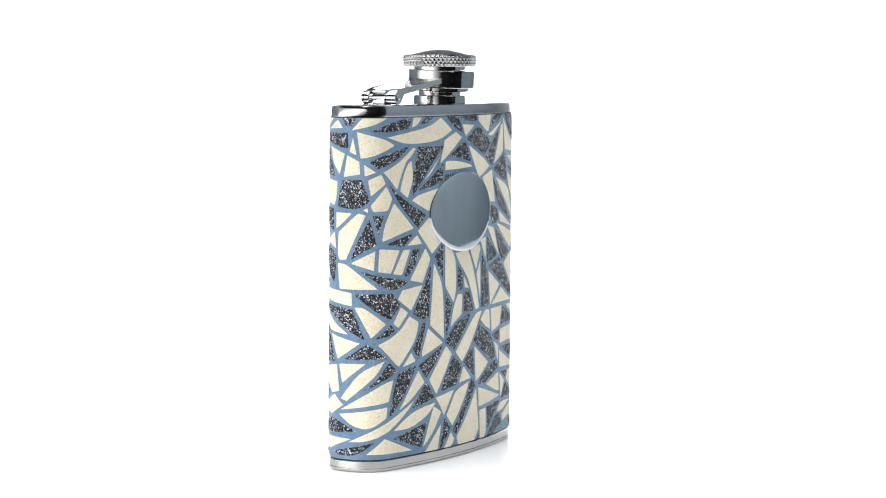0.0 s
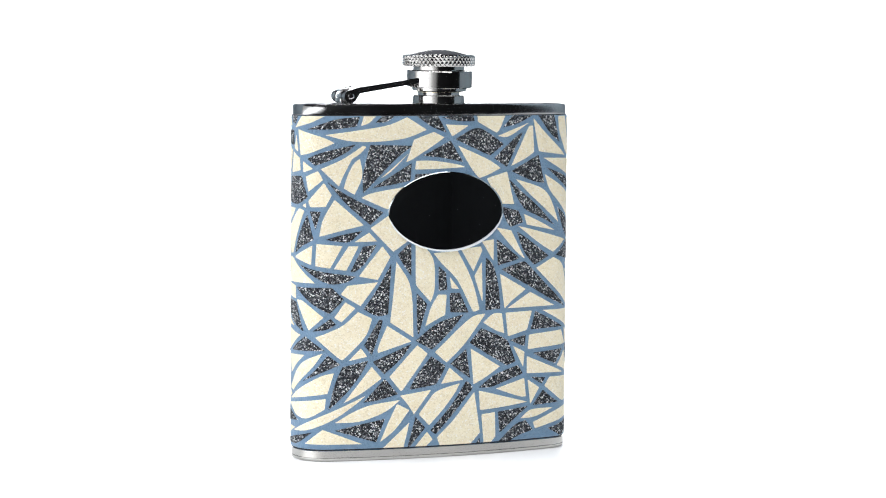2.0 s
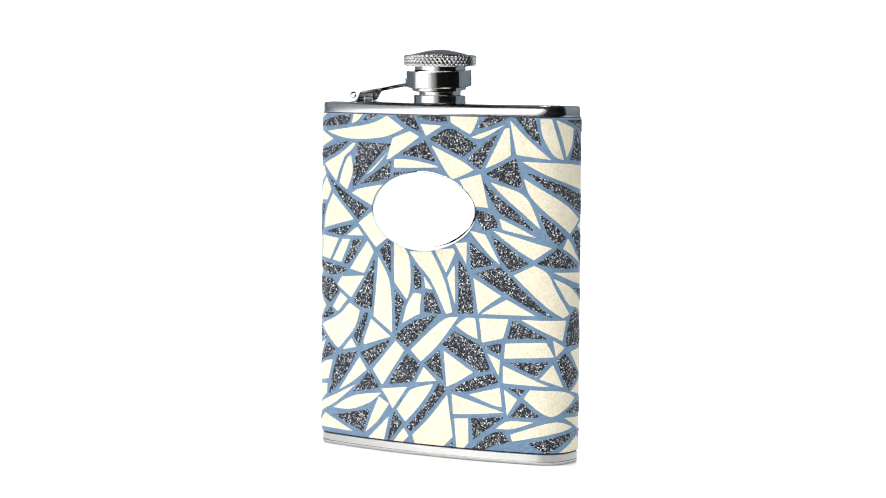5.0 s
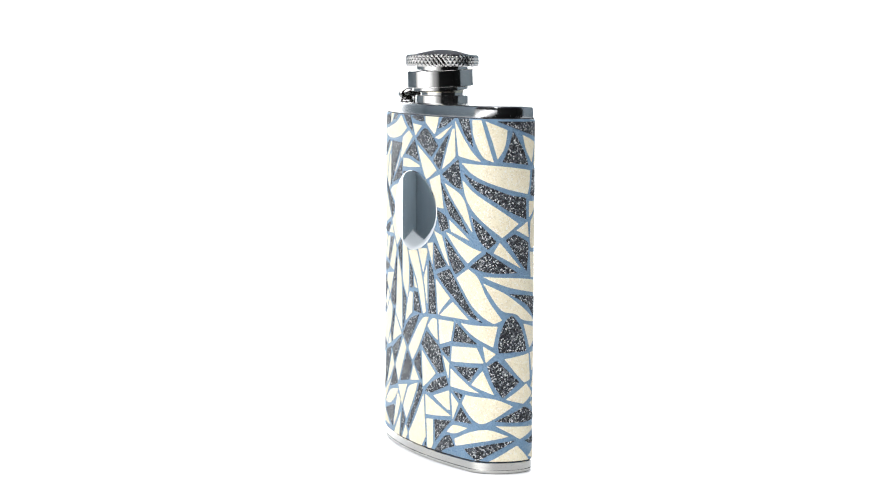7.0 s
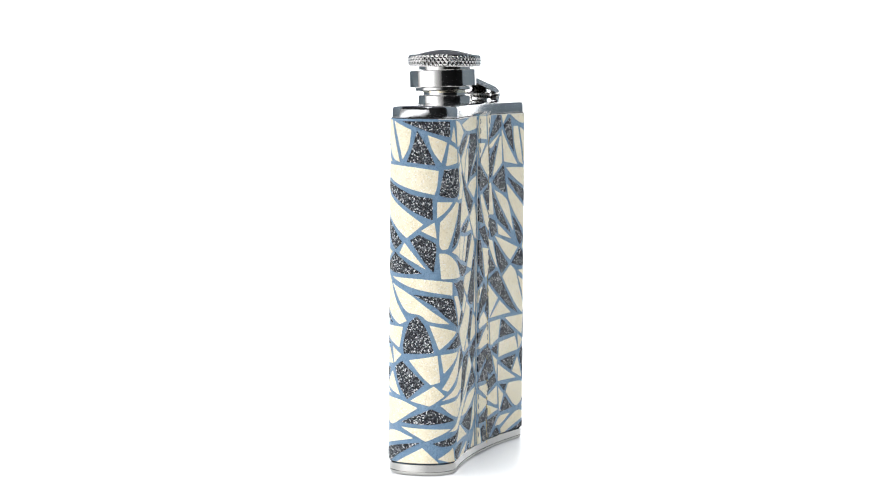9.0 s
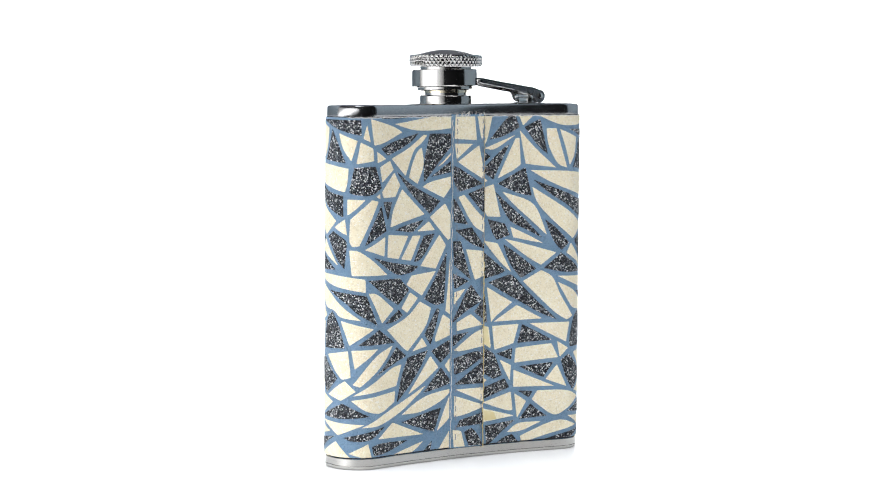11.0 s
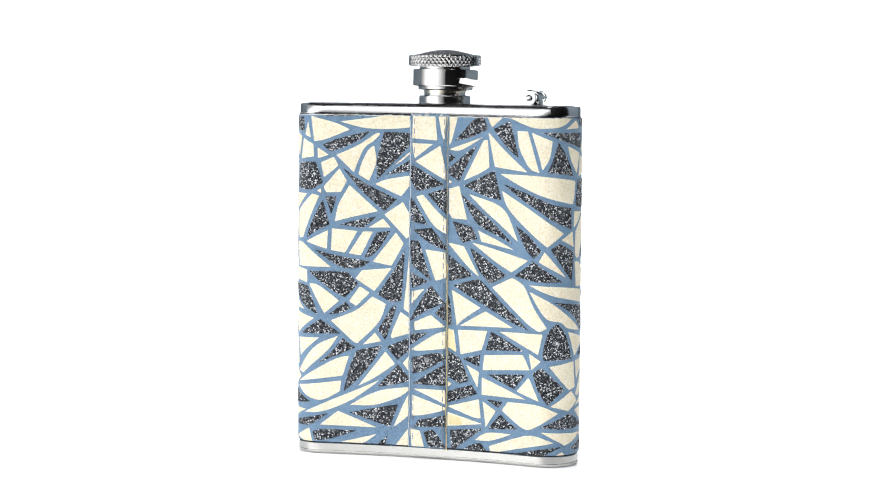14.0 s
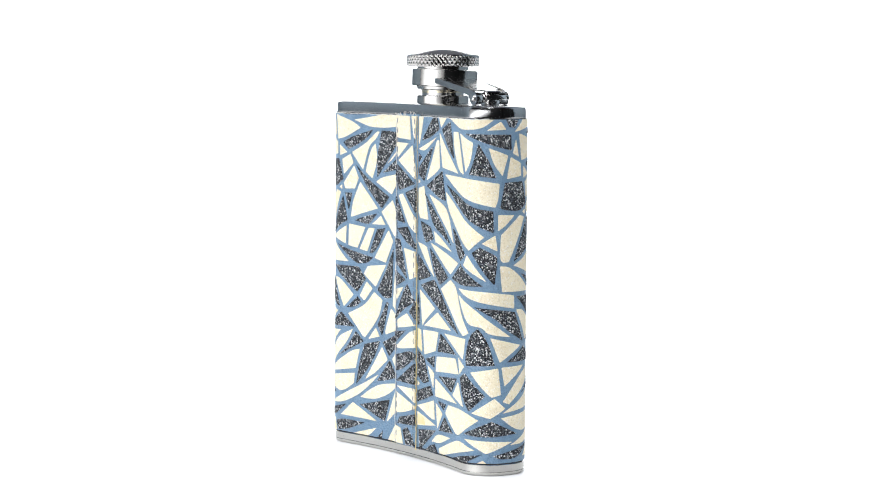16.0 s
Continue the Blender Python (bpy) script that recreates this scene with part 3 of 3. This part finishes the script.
tile(CREAM, (49, 103.9), (50.4, 98.8), (52.8, 102.5), (53.5, 108.1), (46.5, 110.8))
tile(CREAM, (43.4, 113.3), (47.9, 111.9), (56.4, 112.3), (60.4, 115.4), (38.4, 115.4))
tile(GLITTER, (31, 89.7), (35.9, 89), (33.4, 98.4), (22.7, 93.2))
tile(GLITTER, (27.2, 80.7), (33, 78.4), (40, 75.1), (33.5, 81.4), (26.3, 86.8), (21.6, 90.8))
tile(CREAM, (29.5, 85.9), (36, 80.8), (41.9, 75.9), (38.4, 84.5), (34.8, 87.7), (24.6, 90.5))
tile(CREAM, (37.8, 86.7), (43.8, 80.9), (52.1, 74.4), (57.5, 78.8), (49.2, 84.5), (37.3, 91.3), (36.1, 91.9))
tile(GLITTER, (44.4, 73.6), (47.5, 70.7), (50.4, 73.1), (45.7, 78.1), (41.2, 81))
tile(CREAM, (29, 75.4), (40.5, 73.2), (34.7, 76.1), (27.8, 79))
tile(CREAM, (34.1, 69), (39.7, 66), (45.6, 70), (30.2, 74.1), (25.7, 75))
tile(GLITTER, (27.6, 66.8), (31.8, 62.1), (32.8, 62.2), (37.9, 64.8), (30, 70.4), (25.1, 73.3))
tile(GLITTER, (48.7, 63.2), (57.3, 63.4), (46.9, 70.1), (47.6, 69.8), (40.8, 64.9))
tile(CREAM, (58.4, 64.8), (51.3, 73), (49.4, 69.7))
tile(GLITTER, (24.8, 57.8), (30.5, 54.9), (39.5, 50), (46.1, 47.6), (37.4, 54.9), (28.9, 63), (27.7, 63.4), (19.3, 61))
tile(CREAM, (20.6, 47.9), (22.1, 49.7), (28.8, 54.1), (18.8, 59.5))
tile(CREAM, (40.4, 48.2), (30.6, 53.1), (21.6, 48))
tile(CREAM, (45.2, 49.9), (49.7, 47.4), (52.3, 48.6), (47.3, 55.5), (44.4, 62.2), (39.9, 64.3), (32.9, 60.9))
tile(CREAM, (22, 38.7), (29.4, 40.5), (31.3, 46.8), (21, 46.6))
tile(GLITTER, (37.9, 40.8), (44.4, 40.9), (37.9, 44.2), (32.7, 46.6), (30.9, 40.5))
tile(CREAM, (43.3, 43), (49.5, 40.1), (50.9, 46.7), (35.6, 46.8))
tile(GLITTER, (25.9, 36), (28.5, 35.1), (28.9, 38.9), (22.6, 37.4))
tile(CREAM, (29.8, 34), (38.9, 34.6), (46.6, 35), (44, 39.8), (30.3, 38.9))
tile(CREAM, (28, 28.3), (28.5, 33.3), (24, 35.4))
tile(CREAM, (29.5, 26), (45.2, 25.5), (29.5, 31.7))
tile(GLITTER, (35.1, 31), (41, 28.6), (41.4, 29.1), (44.9, 33.5), (31.7, 32.7))
tile(CREAM, (49.9, 25.1), (46.2, 32.6), (41.9, 27.9))
tile(GLITTER, (49.5, 28.2), (52.6, 24), (58.2, 29), (50.7, 36), (47.6, 34.1))
tile(CREAM, (31, 15.6), (34.5, 21), (29.9, 23.9))
tile(GLITTER, (35.5, 22.1), (37, 24.2), (31.1, 24.7))
tile(GLITTER, (42.6, 15.6), (39.1, 17.7), (36.1, 20.1), (31.9, 15.2))
tile(CREAM, (43.9, 16), (47.2, 15.7), (56.1, 21.4), (50, 24.1), (38.8, 24.3), (36.7, 21.4))
tile(CREAM, (32.8, 11.1), (40.2, 13.9), (31, 14.1), (27.2, 11.1))
tile(CREAM, (33, 7.3), (43.7, 9.7), (54.8, 11.9), (47, 14.8), (32.2, 9.5))
tile(CREAM, (-56.7, 108.3), (-58.6, 110.9), (-63, 108))
tile(GLITTER, (-55.6, 109.1), (-53.6, 108.8), (-50.9, 112.1), (-57.7, 112))
tile(CREAM, (-46.2, 109.1), (-38.6, 111.9), (-48.6, 111.6), (-53.5, 107.6))
tile(CREAM, (-21.1, 81.4), (-18.4, 84.7), (-14.9, 88.7), (-26.8, 86.8), (-29.9, 85.2))
tile(CREAM, (-27.6, 63.7), (-30.6, 59.9), (-24.3, 58.7), (-20.1, 66.1), (-22.8, 69.6))
tile(CREAM, (-31.5, 23.9), (-35.4, 19), (-29.6, 21.9), (-22.9, 26.7), (-26.2, 30.6))
tile(GLITTER, (-26, 22.2), (-29, 19), (-24.1, 19.6), (-17.3, 21.4), (-21.8, 26.6))
tile(CREAM, (-27, 18.2), (-32.9, 15.8), (-38.2, 12.6), (-29.9, 12.6), (-21.1, 15.8), (-16.6, 19.5))
tile(CREAM, (-20.2, 13.1), (-23.3, 6), (-21.1, 7.5), (-17.8, 10.2), (-13.4, 16.1), (-17.6, 18.2))
tile(GLITTER, (-38.7, 107.1), (-31.5, 108.1), (-30.4, 111.2), (-38.6, 110.5), (-47.7, 107.1))
tile(CREAM, (-30.1, 108.2), (-27.3, 109.1), (-24.2, 111.4), (-28.8, 111.4))
tile(GLITTER, (-21.2, 109.4), (-17.8, 111.5), (-21.5, 111.6), (-25.4, 109.3))
tile(CREAM, (-33.8, 103.2), (-24.3, 103.1), (-14.7, 104.2), (-8, 107), (-14.7, 111.1), (-20.7, 108.4), (-31.9, 106.7), (-41.8, 105.4))
tile(GLITTER, (-29.6, 92.8), (-29.3, 86.7), (-25.1, 90.9), (-18.7, 97.6), (-12.8, 101.9), (-27, 102.2))
tile(CREAM, (-20.3, 93.2), (-14.3, 99.3), (-19.3, 94.9), (-23.5, 91.5))
tile(CREAM, (-12.8, 99.8), (-15, 96.7), (-14.1, 96.8), (-8.3, 100.2), (-1.8, 104.5), (-5.5, 106.3), (-12.5, 103.8))
tile(GLITTER, (-1.9, 97.9), (4.8, 96.4), (0.3, 103.5), (-9.3, 98.6))
tile(GLITTER, (-19.4, 89.4), (-13.5, 90.6), (-13.1, 96.3), (-26.4, 88.3))
tile(GLITTER, (-9.2, 91.6), (-5.9, 92.9), (-11.8, 92.7), (-12.3, 90.8))
tile(CREAM, (-11.9, 94.2), (-3.8, 94.3), (5.7, 94.8), (3.7, 95.6), (-5.6, 97.1), (-11.6, 97))
tile(GLITTER, (-6.7, 108), (-1.1, 106), (-4.9, 111.6), (-13.2, 111.6))
tile(GLITTER, (3.5, 109.6), (8.9, 109.7), (7.9, 111.6), (-2.9, 110.9))
tile(CREAM, (0.9, 104.8), (6.8, 108.3), (-1.4, 108.7))
tile(GLITTER, (8.1, 101.2), (14.6, 98.4), (19.8, 102.1), (11.9, 107.3), (8.4, 107.5), (2, 103.9))
tile(CREAM, (10.1, 109.4), (17, 105.8), (18.3, 106.9), (20.8, 111.7), (9.8, 111.6))
tile(CREAM, (8.6, 93.2), (10.8, 91.1), (13.7, 92), (18.7, 94.3), (14.6, 97), (3, 101.8))
tile(GLITTER, (21, 94.6), (24.5, 101.3), (27.1, 105.9), (25, 105), (16.1, 97.5))
tile(CREAM, (18.7, 82.6), (23.9, 82.3), (21.1, 93.1), (13.5, 91))
tile(GLITTER, (20.9, 76.8), (22.6, 74.8), (27.6, 76.3), (25.6, 80.1), (18.9, 81.7))
tile(CREAM, (24.6, 66.8), (28.3, 64.1), (22.9, 73.7), (17.2, 74.8))
tile(CREAM, (16.2, 63.9), (16.3, 71), (11.9, 70.4))
tile(GLITTER, (17.9, 62.3), (25, 63.9), (25.9, 64.7), (17.4, 71))
tile(GLITTER, (13.4, 47.7), (18.9, 48), (18.3, 55.8), (16.2, 62.8), (13.4, 65.1))
tile(CREAM, (8.8, 60.7), (12.1, 67.5), (11.4, 68.8), (4.3, 68.1))
tile(CREAM, (9.2, 59.1), (12.1, 50.8), (12.3, 51), (11.9, 63.6))
tile(CREAM, (-2.3, 63.3), (3.2, 58.4), (6.5, 51.8), (8.9, 47.3), (11.2, 48), (9.2, 55.7), (6.8, 61.2), (3.1, 67.5), (-5.4, 67))
tile(GLITTER, (-3.5, 54.7), (-0.5, 54.9), (-1, 60.6), (-3.6, 62.6))
tile(CREAM, (1, 55.3), (3.7, 55), (0.4, 59.1))
tile(GLITTER, (0.6, 47.5), (7.2, 47.2), (4, 53.8), (0.4, 53.8))
tile(CREAM, (-6.2, 49.7), (-8.1, 43.3), (-2.1, 46.4), (-1.2, 46.7), (-0.7, 53.3), (-3.6, 53.5))
tile(CREAM, (-11.5, 57.4), (-11.2, 56.4), (-6.3, 51.1), (-4.8, 55), (-5, 65.1), (-8.7, 69.6), (-11.6, 69.9))
tile(GLITTER, (-14.8, 62.1), (-13, 59.7), (-13.1, 70.2), (-14.2, 70), (-17.7, 66.7))
tile(CREAM, (-19.2, 67.7), (-12.9, 72), (-16.5, 72.9), (-20.5, 79.6), (-26.8, 75.4))
tile(CREAM, (-19.1, 53.2), (-20.1, 44.8), (-12.2, 39.8), (-12.7, 56.8), (-18.1, 64.5))
tile(GLITTER, (-24.6, 55.3), (-29, 49.3), (-24.4, 46.7), (-20.8, 47.5), (-19.8, 63.8))
tile(GLITTER, (-10.9, 41.3), (-10.4, 40.6), (-8.2, 48.1), (-7.5, 50.5), (-11.2, 54.2))
tile(CREAM, (-24.4, 36.3), (-24.1, 35), (-12.8, 38.5), (-21.1, 43.8))
tile(GLITTER, (-22, 28), (-22.1, 28), (-16.1, 33), (-12.9, 37.6), (-25.9, 32.2))
tile(CREAM, (-20.3, 27.1), (-16.4, 22.4), (-15.9, 22.5), (-7.2, 34.3), (-10.8, 37.2))
tile(GLITTER, (-10.9, 27.6), (-13.5, 22.7), (-4.4, 24), (-3, 25.9), (-0.9, 30), (-5.9, 33.4))
tile(GLITTER, (-5.8, 35.5), (0.7, 41.2), (5.4, 46.7), (-3.7, 44.6), (-11.5, 38.6))
tile(CREAM, (-0.6, 31.1), (6, 36.9), (13.4, 46.6), (8.3, 46.2), (-4.7, 34.7))
tile(GLITTER, (7.9, 25.6), (6.4, 35.3), (0.7, 30.6))
tile(CREAM, (-2.5, 24.2), (5.5, 25.2), (0.5, 29.4))
tile(GLITTER, (11.2, 35), (21.5, 29.1), (25, 30.2), (22.8, 35.5), (21.5, 38), (11.9, 41.9), (7.6, 37.3))
tile(CREAM, (9.2, 23.5), (13.5, 25.5), (19, 28.9), (8.1, 35.3))
tile(GLITTER, (15.4, 22.1), (18.9, 23.2), (27.9, 26.1), (26, 29), (16.9, 26.4), (11.1, 22.3))
tile(CREAM, (26.9, 18.3), (29.2, 18.3), (28.5, 24.5), (17.5, 21.6))
tile(CREAM, (11.7, 14.8), (20.7, 15.4), (29.8, 16.5), (15.3, 20.3), (11.2, 21.3))
tile(GLITTER, (1.6, 17.3), (-6.2, 9), (-4.3, 7.7), (1.5, 13.7), (9, 22.4), (7.4, 24.4), (6.4, 24.6))
tile(CREAM, (-7.2, 18.4), (-10.2, 14.6), (-6.6, 10.8), (-1.6, 15.8), (2.9, 21.5), (4.2, 24.1), (-4.5, 22))
tile(CREAM, (-13, 16.9), (-11.9, 14.6), (-5.9, 22.4), (-16.6, 20.9))
tile(CREAM, (-15.6, 4.2), (-13.4, 12), (-22.8, 4.7))
tile(GLITTER, (-14.2, 4.5), (-13.9, 4.5), (-7.9, 10.1), (-11.3, 13.7))
tile(CREAM, (-12.6, 3.8), (-8.7, 4.2), (-5.3, 6.1), (-7.3, 8.7))
tile(CREAM, (2.2, 12.1), (-3.8, 6.7), (-2.4, 4), (6.8, 3.8), (11.7, 7.4), (9.5, 21))
tile(CREAM, (13.2, 3.9), (14.5, 3.9), (17.5, 5.8), (17.2, 14.2), (17.2, 13.8), (12.2, 13.4))
tile(GLITTER, (19.1, 6.9), (24.7, 11.3), (30.1, 15), (18.4, 13.9))
tile(GLITTER, (20.8, 3.9), (25.6, 5.4), (32.1, 7), (29.1, 10.4), (24.9, 9.4), (17.5, 4.1))
tile(CREAM, (17, 41), (20.5, 39.8), (19.6, 46.5), (16.3, 46.7), (12.6, 43.7))
tile(GLITTER, (11.9, 4), (11.5, 5.8), (9.7, 4))
tile(GLITTER, (59.3, 107.3), (66.3, 105.7), (66.1, 110.7), (59.4, 110.7), (50, 110.8))
tile(GLITTER, (53.5, 101.4), (51.9, 98.1), (56.8, 97.6), (61.2, 97.1), (58.7, 102.6), (55.4, 107.8))
tile(CREAM, (42, 93.9), (47.8, 91.5), (54.3, 89.4), (60.9, 88), (61.8, 90.6), (62.2, 95.5), (50.7, 97), (35.4, 97.4))
tile(GLITTER, (43.3, 89.2), (49.1, 86.1), (54.1, 82.6), (60.4, 80.1), (60.3, 86.9), (54.2, 87.7), (48.9, 90), (36.6, 94.2))
tile(CREAM, (61.7, 74.4), (61, 79.5), (56.7, 76.8))
tile(GLITTER, (58.3, 66.4), (60.8, 63.8), (61.8, 72.1), (61, 73.2), (56.1, 75.6), (53.2, 73.8))
tile(CREAM, (46, 62.2), (54.1, 58.7), (67.8, 56.4), (67.7, 60.6), (58, 61.8))
tile(CREAM, (50.5, 53.3), (52.6, 51.1), (57.1, 50.6), (59, 48.4), (66.5, 47.5), (59.9, 52), (53.1, 57.2), (46.1, 60.2))
tile(GLITTER, (52.9, 48.2), (50.9, 41.4), (51.3, 38.3), (61.1, 38.7), (59.3, 45.1), (57.4, 48.2), (55.6, 50.2))
tile(CREAM, (47.2, 35.1), (50.4, 38), (46.2, 40.4))
tile(CREAM, (57.1, 31.5), (60.1, 28.7), (63.2, 29.5), (62.2, 37.9), (53.1, 36.4))
tile(CREAM, (53.6, 23.6), (59.8, 22), (64.8, 25.1), (61.1, 28.4))
tile(GLITTER, (54.8, 16.3), (60.3, 16.2), (69.4, 17), (60.3, 21.2), (50.2, 16.8))
tile(CREAM, (55.4, 12.7), (58.6, 10.9), (67.6, 14.5), (50.5, 15.3))
tile(GLITTER, (44.6, 5), (51.3, 7.7), (57.1, 10.6), (49.4, 9.7), (38.2, 7))
tile(CREAM, (51.3, 3.9), (64.4, 3.8), (57.6, 9), (47.4, 4.6))
tile(CREAM, (70.3, 4.1), (68.8, 8.4), (62.5, 5.3))
tile(CREAM, (61.8, 80.7), (64.6, 82.6), (67.6, 85.6), (61.8, 85.8))

inlay(GLITTER, (70.1, 7.4), (73.5, 8.3), (85.2, 8.1), (75.8, 4.8), (70.9, 4.4))
inlay(CREAM, (79.6, 4.1), (91.9, 7.2), (87.1, 3.6))
inlay(GLITTER, (92.3, 4), (95.6, 6.9), (94.7, 3.4))
inlay(STAIN, (-103.4, 43), (-102, 42.6), (-101, 37.1), (-100.6, 35.4), (-103.4, 37.1))
inlay(STAIN, (-103.2, 15.1), (-99.1, 14.3), (-98, 11.9), (-102.8, 11.7))

strip(CREAM, (103.8, 104.2), (112.5, 103.7), (111.7, 112), (104.1, 111.8))
strip(CREAM, (114.2, 104.7), (115, 103.8), (115.5, 111.7), (112.8, 111.7))
strip(CREAM, (104.6, 97.7), (111, 102.5), (103.9, 102.7))
strip(CREAM, (110.3, 93.7), (115.3, 91), (115.3, 94.4), (113.5, 102), (105, 96.8))
strip(GLITTER, (103.7, 89.7), (105.8, 87.1), (115.1, 89.5), (104.6, 95.4), (103.2, 95.2))
strip(GLITTER, (113, 82.4), (115.7, 80), (115.7, 88.4), (109.2, 86.4))
strip(GLITTER, (103.8, 77.3), (109.3, 76.4), (105.7, 82.4), (103.2, 85.3))
strip(CREAM, (111.3, 75.8), (115.8, 73.6), (115.8, 78.1), (112.7, 80.7), (107.6, 86.1), (105.3, 85.4))
strip(GLITTER, (110.8, 69.8), (116.9, 68), (110.7, 75.5), (104.3, 74.6))
strip(CREAM, (110.4, 63.2), (112.2, 58.3), (115.9, 59.5), (115.5, 67.6), (108.6, 68.4))
strip(GLITTER, (103.9, 63.3), (110.5, 58.4), (106.4, 71.1), (103.4, 71.2))
strip(GLITTER, (104.1, 55.7), (109.8, 58), (103.3, 60.8))
strip(CREAM, (103.9, 50.6), (108.4, 55.6), (104.1, 54.7))
strip(GLITTER, (108.9, 48.5), (115.3, 51.3), (110.7, 56.8), (108.7, 54.7), (103.1, 44.7))
strip(GLITTER, (112.4, 47.4), (115.9, 45.2), (115.9, 52), (112.1, 48))
strip(CREAM, (105.1, 42), (115.6, 43.5), (110.6, 47.2), (104.9, 44.7))
strip(GLITTER, (103.6, 37.1), (109.9, 41.5), (103.6, 40.7))
strip(CREAM, (106.5, 35.2), (116.1, 36.5), (116, 42.2), (112, 41.1), (103.9, 35.7))
strip(GLITTER, (104.2, 27.8), (108.3, 28.7), (116.6, 33.5), (113.5, 35.3), (104, 33.1))
strip(GLITTER, (115.8, 24.2), (116.2, 30.6), (115, 31.1), (104.1, 24.5))
strip(CREAM, (109.1, 14.5), (117, 16.8), (104.3, 20.9), (104.3, 14))
strip(CREAM, (115.9, 18.2), (115.6, 22.9), (104.7, 22.9))
strip(GLITTER, (116.3, 10.9), (116.2, 14.7), (106.5, 12.8), (105, 10.5))
strip(CREAM, (104.2, 4.1), (108.7, 3.4), (107, 9.2), (103.8, 9.8))
strip(GLITTER, (110.5, 3.3), (116.5, 3), (113.2, 8.3), (111.1, 9.9), (108.3, 8.7))


def motions():
    rows = []
    for k in range(33):
        t = k * 0.5
        angle = -TURN * (t - FACING)
        stand = Matrix.Rotation(radians(angle), 3, "Z") @ OFF_AXIS
        rows.append((t, pose(stand.x, stand.y, 0, 0, 0, angle)))
    walk(flask, rows)


motions()
